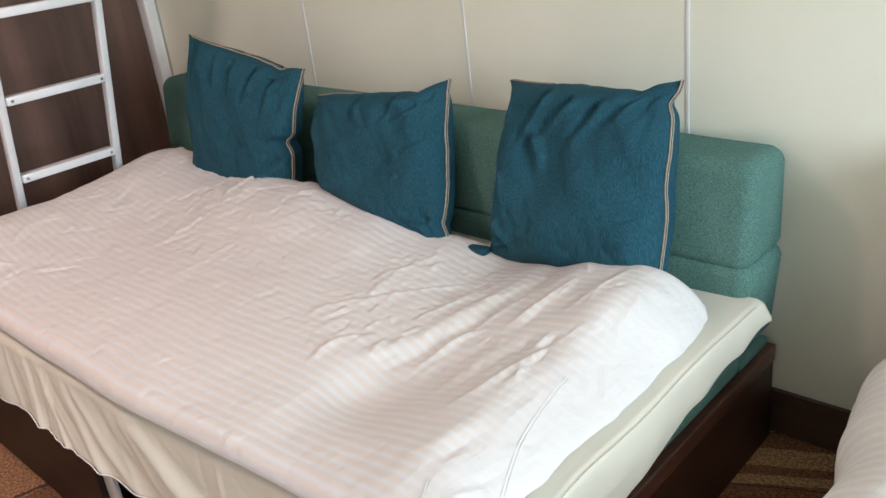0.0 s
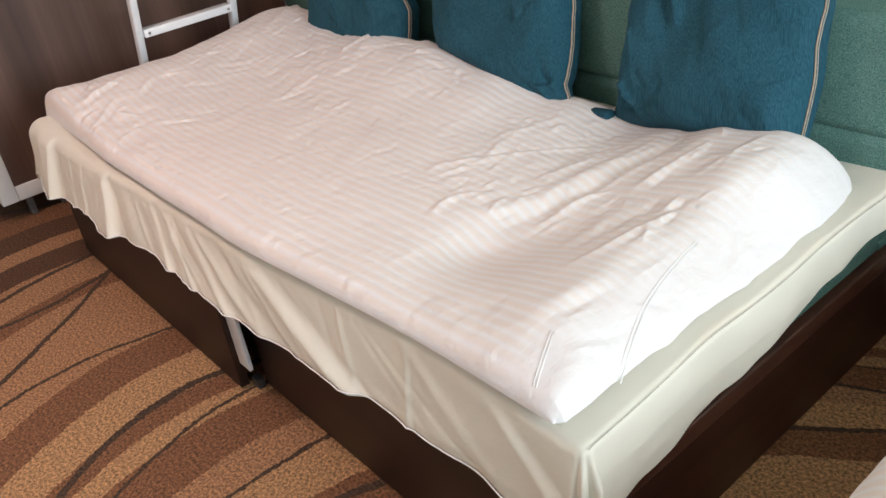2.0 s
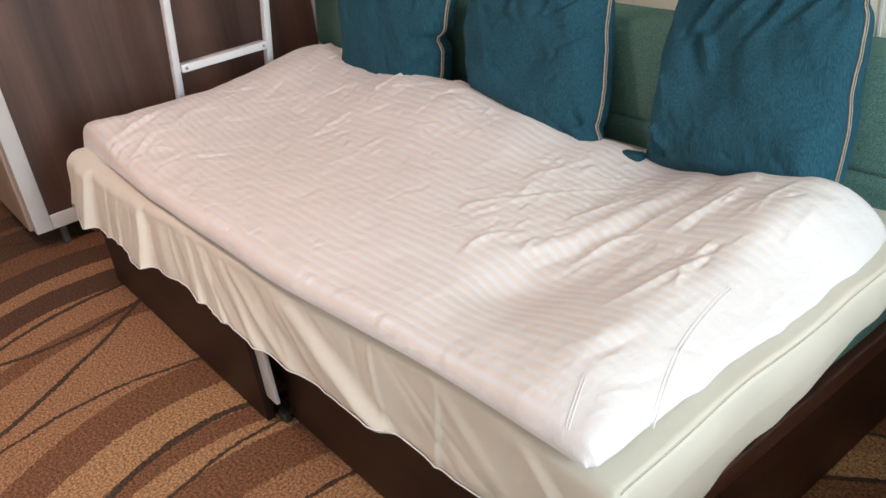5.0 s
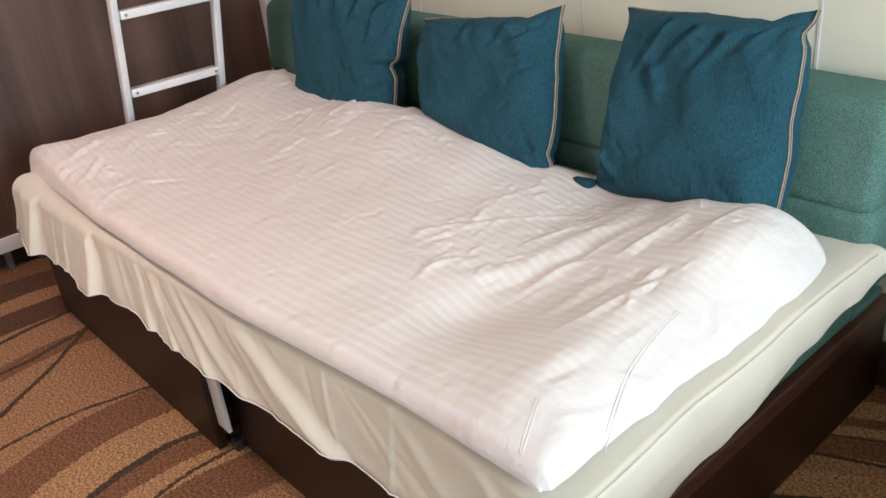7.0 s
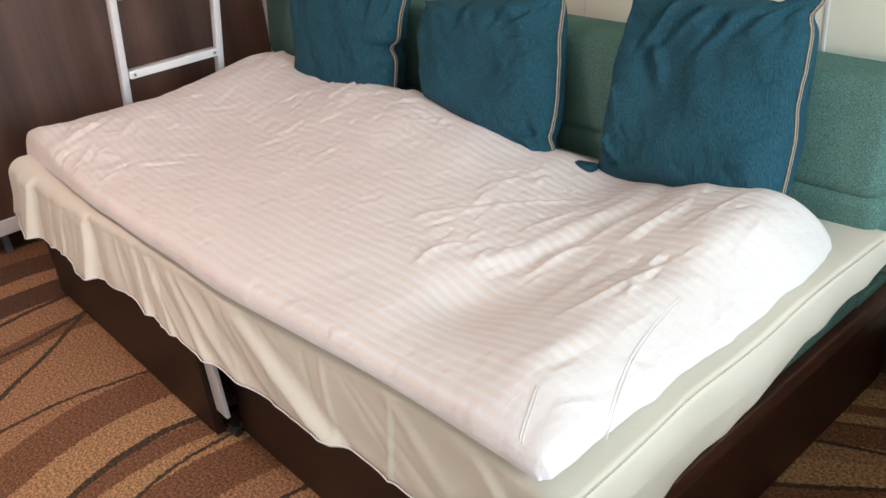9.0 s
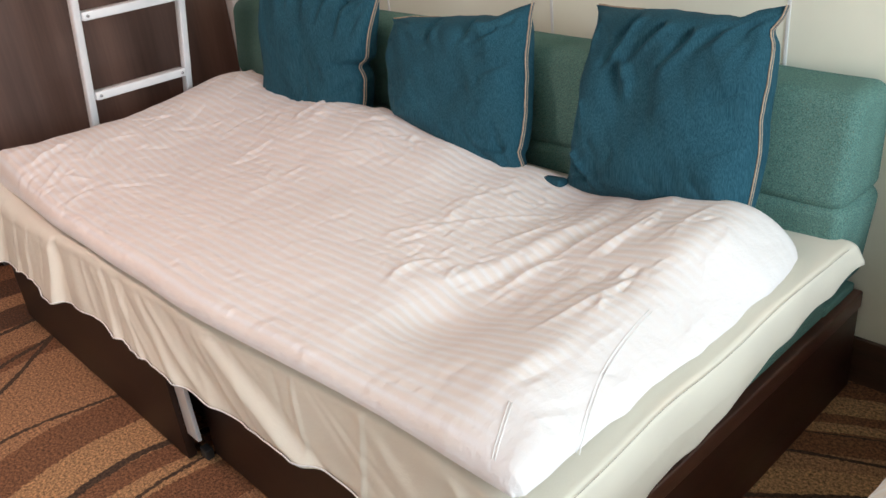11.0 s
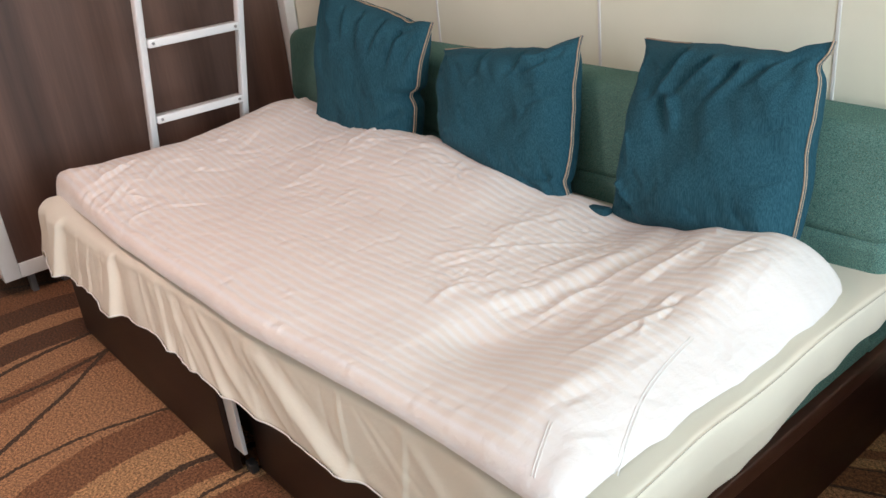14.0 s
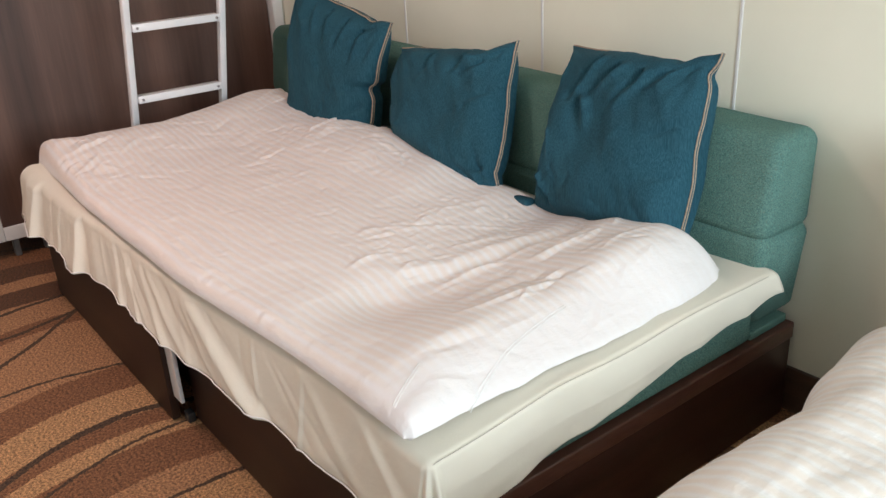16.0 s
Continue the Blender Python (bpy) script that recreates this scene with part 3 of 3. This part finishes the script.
# fields of finer creases: how many, where, spread of their turn, widths, height, longest half
for count, x0, x1, y0, y1, turn, w0, w1, k0, longest in ((110, -0.80, -0.14, -0.88, -0.40, 0.35, 0.006, 0.013, 0.0040, 0.035), (40, -1.1, -0.6, -0.95, -0.45, 0.45, 0.005, 0.010, 0.0026, 0.045),
                                                     (55, -2.12, -1.15, -0.85, -0.40, 0.5, 0.006, 0.012, 0.0030, 0.07), (45, -2.1, -0.1, -1.285, -1.225, 0.5, 0.005, 0.012, 0.0024, 0.03),
                                                     (34, -2.1, -1.6, -1.25, -0.7, 0.6, 0.006, 0.013, 0.0042, 0.06), (26, -0.10, 0.0, -1.15, -0.42, 1.0, 0.008, 0.016, 0.0026, 0.05), (40, -1.75, -1.0, -0.62, -0.36, 0.8, 0.007, 0.014, 0.0042, 0.05), (150, -2.1, -0.6, -1.2, -0.45, 1.2, 0.005, 0.009, 0.0017, 0.04)):
    for _ in range(count):
        x, y, a = pick.uniform(x0, x1), pick.uniform(y0, y1), pick.gauss(0, turn)
        half = pick.uniform(0.3, 1.0) * longest
        CREASES.append((x - half * math.sin(a), y - half * math.cos(a), x + half * math.sin(a), y + half * math.cos(a), pick.uniform(w0, w1), pick.choice((1, 1, -1)) * pick.uniform(0.4, 1.2) * k0))
CELLS = {}
for crease in CREASES:
    ax, ay, bx, by, w, k = crease
    for i in range(math.floor((min(ax, bx) - 3 * w) * 10), math.floor((max(ax, bx) + 3 * w) * 10) + 1):
        for j in range(math.floor((min(ay, by) - 3 * w) * 10), math.floor((max(ay, by) + 3 * w) * 10) + 1):
            CELLS.setdefault((i, j), []).append(crease)
ZB = 0.492


def duvet_top(x, y):
    h = 0.050 + 0.010 * wob(x * 1.6, y * 2.0, 9) + 0.004 * wob(x * 5, y * 9, 2)
    h += lerp(BACK_CREST, x) * math.exp(-(((y + 0.42) / (0.17 if y > -0.42 else 0.24)) ** 2))
    h += 0.046 * math.exp(-(((x + 2.10) / 0.26) ** 2)) * min(1, max(0, (y + 1.35) / 0.18))
    h += 0.026 * math.exp(-(((x + 0.13) / 0.10) ** 2)) * min(1, max(0, (y + 1.25) / 0.15)) * min(1, max(0, (-0.42 - y) / 0.2))
    h += 0.020 * math.exp(-(((x + 2.17) / 0.10) ** 2) - ((y + 1.235) / 0.07) ** 2)
    h += 0.0014 * wob(x * 30, y * 21, 14) + 0.0030 * wob(x * 20 + 6 * y, y * 11, 19) * min(1, max(0.25, (-0.9 - x) / 0.5)) + 0.0050 * wob(x * 9 + 3 * y, y * 6, 23) * min(1, max(0.3, (-1.2 - x) / 0.5))
    for ax, ay, bx, by, w, k in CELLS.get((math.floor(x * 10), math.floor(y * 10)), ()):
        ex, ey = bx - ax, by - ay
        n = math.hypot(ex, ey)
        s = ((x - ax) * ex + (y - ay) * ey) / (n * n)
        c = min(1, max(0, s))
        over = abs(s - c) * n / w
        g = ((x - ax) * ey - (y - ay) * ex) / n / w
        if abs(g) < 3 and over < 3:
            fade = math.exp(-over * over) * (0.35 + 0.65 * math.sin(math.pi * c))
            h += k * fade * (math.exp(-g * g) if w > 0.03 else math.exp(-1.3 * abs(g) ** 1.35) - 0.5 * math.exp(-((g + 1.4) ** 2)))
    return h


def front_rim(u):
    return -1.296 + lerp([(0.0, 0.020), (0.30, 0.0)], u) + 0.004 * wob(u * 9, 2.2) + lerp([(0.55, 0.0), (0.93, 0.044)], u)


def right_rim(y):
    return lerp(RIGHT_HEM, y) + 0.009 * wob(y * 8, 6.6) + 0.004 * wob(y * 22, 1.6)


def left_rim(y):
    return -2.205 + 0.012 * wob(y * 5, 4.4) - 0.075 * math.exp(-(((y + 1.250) / 0.024) ** 2))


def duvet_z(x, y):
    """The duvet's upper face: its puffed top, brought down round along the four rims."""
    x0, x1 = left_rim(y), right_rim(y)
    u = (x - x0) / (x1 - x0)
    rim = 1.0
    for d, r in ((x - x0, lerp([(-1.3, 0.05), (-1.1, 0.040), (-0.4, 0.032)], y)), (y - front_rim(u), 0.045), (-0.315 + 0.018 * wob(u * 6, 7.7) - y, 0.05)):
        e = min(1.0, max(0.0, d / r))
        rim *= math.sqrt(max(0.0, 1 - (1 - e) ** 2))
    e = min(1.0, max(0.0, (x1 - x) / lerp([(-1.22, 0.05), (-1.0, 0.24), (-0.7, 0.28), (-0.5, 0.14), (-0.3, 0.10)], y)))
    rim *= (1 - (1 - e) ** 3.2) ** 0.62
    return ZB + 0.014 + (duvet_top(x, y) - 0.014) * rim


def duvet_at(u, v):
    """u along the bed, v from the front to the back; the rims curl under."""
    y0, y1 = front_rim(u), -0.315 + 0.018 * wob(u * 6, 7.7)
    y = y0 + v * (y1 - y0)
    x0, x1 = left_rim(y), right_rim(y)
    x = x0 + u * (x1 - x0)
    return Vector((x, y, duvet_z(x, y)))


def ease(u):
    """Denser columns near both ends."""
    return u - 0.70 * math.sin(2 * math.pi * u) / (2 * math.pi)


bm = grid_mesh(600, 320, lambda u, v: duvet_at(ease(u), ease(v)), uv=lambda u, v: (2.2 * ease(u), 1.0 * ease(v)))


def duvet_under(u, v):
    p = duvet_at(u, v)
    edge = min(u * 2.2, (1 - u) * 2.2, v, 1 - v)
    p.z = ZB - 0.003 + 0.017 * math.exp(-((edge / 0.012) ** 2))
    return p


grid_mesh(160, 90, lambda u, v: duvet_under(ease(u), ease(v)), bm)
duvet = tagged(part("duvet", bm, DUVET), "rumpled white duvet in a satin-striped cover on the sofa bed", "duvet")
for pts in ([(-0.085 + 0.10 * k / 14 - 0.02 * math.sin(k / 14 * math.pi), -0.78 - 0.34 * k / 14) for k in range(15)], [(-0.10 + 0.05 * k / 9, -1.14 - 0.095 * k / 9) for k in range(10)]):
    bm = bmesh.new()
    for off in (0.0, 0.006):
        line = []
        for x, y in pts:
            line.append((x + off, y, duvet_z(x + off, y) + 0.0006))
        tube(line, 0.0009, sides=6, bm=bm)
    part("seam", bm, SEAM, duvet, "raised white seam")

# the rolled end of the duvet's corner: a ring of gathered cloth with a hollow in it
ROLL = Vector((-0.004, -1.236, 0.511))


def roll_at(u, v):
    a, r = 2 * math.pi * u, v
    pucker = 0.0010 * math.sin(a * 5 + 3 * r) * r + 0.0015 * wob(math.cos(a) * 2, math.sin(a) * 2, r * 4)
    out = 0.016 * math.sqrt(max(0.0, 1 - (1.35 * r - 0.62) ** 2 / 0.55)) + pucker
    side, down = Vector((0.80, 0.60, 0)), Vector((0, 0, 1))
    return ROLL + side * (0.026 * r * math.cos(a)) + down * (0.014 * r * math.sin(a)) + Vector((0.60, -0.80, -0.1)) * (0.6 * out - 0.006)


part("rolled_corner", grid_mesh(48, 12, roll_at), DUVET, duvet, "gathered cloth at the corner")


# ---- cushions ----
def cushion(corners, thick, seed, sink, waist, pinch, folds, piped, label):
    """A stuffed square cushion between four corners (top left, top right, bottom right, bottom left), with tan piping round its rim."""
    tl, tr, br, bl = (Vector(c) for c in corners)
    centre = (tl + tr + br + bl) / 4
    across, up = ((tr - tl) + (br - bl)) / 2, ((tl - bl) + (tr - br)) / 2
    out = across.cross(up).normalized()
    root = base("cushion", label, "cushion", group="cushions on the sofa bed")

    def wave(k, at):
        return 0.030 * wob(at * 2.4 + k * 5 + seed, seed) + 0.010 * wob(at * 7 + k * 3, seed)

    def flat(u, v):
        """The cushion's middle sheet: rims waver and draw in between the pointed corners."""
        far_u, far_v = abs(u) ** 3, abs(v) ** 3
        su, sv = (1 if u > 0 else 2), (3 if v > 0 else 4)
        uu = u * (1 - ((waist if u < 0 else 0.045 + pinch[1] * math.exp(-(((v - pinch[0]) / 0.075) ** 2))) - wave(su, v) * far_u) * (1 - v ** 6) + 0.010 * abs(v) ** 8)
        sag = sink if v > 0 else 0.03
        dip = 0.045 * math.exp(-(((u - 0.62) / 0.12) ** 2)) if v > 0 else 0.0
        vv = v * (1 - dip - sag * math.exp(-(((u - 0.30) / 0.60) ** 2)) * (1 - abs(u) ** 4) - (0.012 - wave(sv, u) * far_v) * (1 - u ** 4) + 0.012 * abs(u) ** 6)
        a, c = (uu + 1) / 2, (vv + 1) / 2
        p = bl * (1 - a) * (1 - c) + br * a * (1 - c) + tr * a * c + tl * (1 - a) * c
        return p + out * (0.016 * wob(u * 2.2 + seed, v * 2.2, 4.4) * max(far_u, far_v) * (1 - abs(u * v) ** 3))

    def depth(u, v):
        return thick * (max(0, 1 - abs(u) ** 5) ** 0.5) * (max(0, 1 - abs(v) ** 5) ** 0.5) * (1 - 0.72 * abs(u * v) ** 5) * (1 - 0.22 * (u * u + v * v) / 2)

    pick = random.Random(int(seed * 10))
    pinches = []
    for cx, cy, count in ((-0.97, 0.97, 4), (0.97, 0.97, 4), (-0.97, -0.97, 3), (0.97, -0.97, 3)):
        for k in range(count):
            a = math.atan2(-cy, -cx) + (k - (count - 1) / 2) * 1.25 / count + pick.uniform(-0.08, 0.08)
            n0, n1 = pick.uniform(0.10, 0.20), pick.uniform(0.35, 0.70)
            pinches.append((cx + n0 * math.cos(a), cy + n0 * math.sin(a), cx + n1 * math.cos(a), cy + n1 * math.sin(a), pick.uniform(0.035, 0.060), pick.choice((1, -1)) * pick.uniform(0.006, 0.013)))
    # each fold is a hollow with a softer swelling beside it
    for ax, ay, bx, by, w, k in folds:
        pinches.append((ax, ay, bx, by, 0.75 * w, -1.5 * k))
        pinches.append((ax + 1.7 * w, ay, bx + 1.7 * w, by, w, k))
    for _ in range(12):
        x, y, a, n = pick.uniform(-0.9, 0.8), pick.uniform(-0.9, 0.9), pick.uniform(-1.5, 1.5), pick.uniform(0.1, 0.25)
        pinches.append((x, y, x + n * math.sin(a), y - n * math.cos(a), pick.uniform(0.03, 0.05), pick.choice((1, -1)) * pick.uniform(0.003, 0.006)))

    def creases(u, v):
        rim = 1 - max(abs(u), abs(v))
        h = 0.016 * wob(u * 1.7 + seed, v * 1.7, seed) + 0.014 * wob(u * 3.8 + seed + 1.6 * v, v * 1.4, seed * 3) * max(0, v + 0.30) + 0.0025 * wob(u * 9 + 2 * v, v * 5, seed)
        for ax, ay, bx, by, w, k in pinches:
            ex, ey = bx - ax, by - ay
            n = math.hypot(ex, ey)
            c = min(1, max(0, ((u - ax) * ex + (v - ay) * ey) / (n * n)))
            g = math.hypot(u - ax - c * ex, v - ay - c * ey) / w
            if g < 3:
                h += k * (1 - 0.75 * c) * math.exp(-1.2 * g ** 1.5)
        return h * min(1, rim * 6)

    bm = bmesh.new()
    shaped = lambda s: math.sin(s * math.pi / 2) * 0.55 + s * 0.45

    def face(u, v, side):
        p = flat(u, v)
        if side > 0:
            return p + out * (depth(u, v) + creases(u, v))
        # the back half swells past the piped rim
        far = max(abs(u), abs(v))
        puff = 0.055 * math.exp(-(((far - 0.92) / 0.05) ** 2)) * (1 - abs(u * v) ** 4) * min(1.0, max(0.0, 0.5 + 4 * max(u, v - 0.7)))
        return centre + (p - centre) * (1 + puff) - out * depth(u, v)

    for side in (1, -1):
        grid_mesh(110, 110, lambda a, c: face(shaped(2 * a - 1), shaped(2 * c - 1), side), bm)
    bmesh.ops.remove_doubles(bm, verts=bm.verts, dist=0.0006)
    bmesh.ops.recalc_face_normals(bm, faces=bm.faces)
    part("cover", bm, DENIM, root)

    def rim_line(lift):
        pts, n = [], 40
        for u0, v0, du, dv in ((-1, 1, 2, 0), (1, 1, 0, -2), (1, -1, -2, 0), (-1, -1, 0, 2)):
            for k in range(n):
                u, v = u0 + du * k / n, v0 + dv * k / n
                e = 1.006
                pts.append(flat(u * (e if du == 0 else 1), v * (e if dv == 0 else 1)) + out * lift)
        return pts

    for start, stop in piped:
        a, c = int(start * 40), int(stop * 40)
        for lift, r, what, mat in ((0.0050, 0.0021, "piping", PIPING), (-0.0035, 0.0021, "piping", PIPING), (0.001, 0.0026, "tape", TAPE)):
            loop = rim_line(lift)
            part(what, tube((loop + loop)[a:c + 1], r, False, 6), mat, root, "beige piping" if mat == PIPING else "dark tape between the piping")
    return root


cushion([(-1.90, -0.325, 1.050), (-1.375, -0.275, 0.948), (-1.445, -0.385, 0.43), (-1.945, -0.40, 0.50)], 0.085, 2.3, 0.03, 0.03, (0.12, 0.11),
        [(-0.02, 0.92, 0.04, 0.55, 0.05, 0.014), (0.36, 0.92, 0.30, 0.55, 0.045, 0.016), (0.62, 0.85, 0.60, 0.45, 0.05, 0.014), (-0.35, 0.9, -0.25, 0.6, 0.05, 0.010), (0.95, 0.12, 0.60, 0.02, 0.05, 0.013), (0.9, -0.1, 0.55, -0.35, 0.06, 0.010)],
        ((0.05, 0.85), (1.02, 1.95)), "petrol blue cushion with tan piping, tipped against the sofa back")
cushion([(-1.345, -0.262, 0.865), (-0.832, -0.208, 0.935), (-0.735, -0.385, 0.49), (-1.268, -0.375, 0.61)], 0.088, 5.1, 0.07, 0.03, (-0.62, 0.05),
        [(-0.10, 0.95, -0.20, 0.55, 0.06, 0.018), (0.72, 0.72, 0.40, 0.55, 0.06, 0.012), (0.90, -0.62, 0.55, -0.80, 0.05, 0.013), (0.85, 0.30, 0.55, 0.15, 0.06, 0.007), (0.45, 0.85, 0.25, 0.5, 0.06, 0.010)],
        ((0.04, 0.38), (1.0, 1.97)), "petrol blue cushion with tan piping, slumped beside the others")
upright = cushion([(-0.672, -0.145, 0.928), (-0.155, -0.195, 0.972), (-0.125, -0.335, 0.49), (-0.636, -0.345, 0.515)], 0.100, 8.6, 0.055, 0.10, (0.80, 0.085),
        [(-0.32, 0.88, -0.60, 0.36, 0.055, 0.018), (-0.43, 0.36, -0.34, 0.10, 0.07, 0.014), (0.02, 0.82, -0.30, 0.46, 0.055, 0.015), (0.33, 0.78, 0.06, 0.36, 0.055, 0.013), (-0.86, 0.76, -0.90, 0.40, 0.045, 0.012), (-0.88, -0.06, -0.76, -0.36, 0.05, 0.010),
         (-0.90, -0.60, -0.58, -0.93, 0.05, 0.016), (0.93, -0.18, 0.62, -0.32, 0.05, 0.008), (0.92, 0.30, 0.60, 0.12, 0.06, 0.007), (0.60, 0.80, 0.40, 0.60, 0.06, 0.011)],
        ((0.03, 0.30), (1.0, 1.98), (3.10, 3.4)), "petrol blue cushion with tan piping, upright against the sofa back")

bm = soft_box((-0.692, -0.385, 0.512), (-0.615, -0.345, 0.540), 0.013, 4)
for v in bm.verts:
    v.co.z += 0.10 * (v.co.x + 0.67) + 0.004 * wob(v.co.x * 30, v.co.y * 30)
part("corner", bm, DENIM, upright, "folded-out lower corner")

# ---- second bed beside the sofa ----
bed = base("bed", "white made-up bed on a dark base, beside the sofa bed", "bed")
part("bed_base", soft_box((0.46, -2.25, 0.02), (2.0, -0.10, 0.30), 0.01, 2), DARKWOOD, bed, "dark wooden bed base")
part("low_block", soft_box((0.272, -0.060, 0.001), (0.334, -0.016, 0.29), 0.006, 2), DARKWOOD, bed, "low dark block at the wall")
# unseen block, added deep enough to keep daylight off the lower wall
part("head_blocker", soft_box((0.335, -0.20, 0.12), (2.2, -0.016, 0.84), 0.03, 3), WALNUT, bed, "unseen dark block at the bed's head, added to shade the wall")


def cover_at(u, v):
    """u from the hem beside the sofa bed over the top, v from the head to the foot."""
    run = 1.95 * u
    y = -0.16 - 1.42 * v
    foot = min(1.0, max(0.0, (y + 1.58) / 0.35))
    head = min(1.0, max(0.0, (-0.16 - y) / 0.30))
    high = 0.16 + 0.385 * math.sqrt(1 - (1 - foot) ** 2) ** 0.7 * (0.55 + 0.45 * math.sqrt(1 - (1 - head) ** 2))
    edge = lerp([(-1.6, 0.37), (-1.03, 0.365), (-0.87, 0.372), (-0.67, 0.388), (-0.53, 0.352), (-0.29, 0.32), (-0.16, 0.32)], y)
    drop = high - 0.03
    r = 0.13
    if run < drop - r:
        x, z = edge + 0.015 * wob(y * 7, run * 4), 0.03 + run
    elif run < drop - r + r * math.pi / 2:
        a = (run - drop + r) / r
        x, z = edge + r - r * math.cos(a), high - r + r * math.sin(a)
    else:
        x, z = edge + r + run - (drop - r + r * math.pi / 2), high
    z += 0.012 * wob(x * 5, y * 6) + 0.004 * wob(x * 19, y * 15, 3) + 0.003 * wob(x * 40, y * 33, 8)
    return Vector((x, y, z))


bm = grid_mesh(190, 130, cover_at, uv=lambda u, v: (1.6 * u, 1.35 * v))
cover = part("quilt", bm, QUILT, bed, "puffy white quilt")
mod = cover.modifiers.new("cloth", "SOLIDIFY")
mod.thickness, mod.offset = 0.02, -1.0
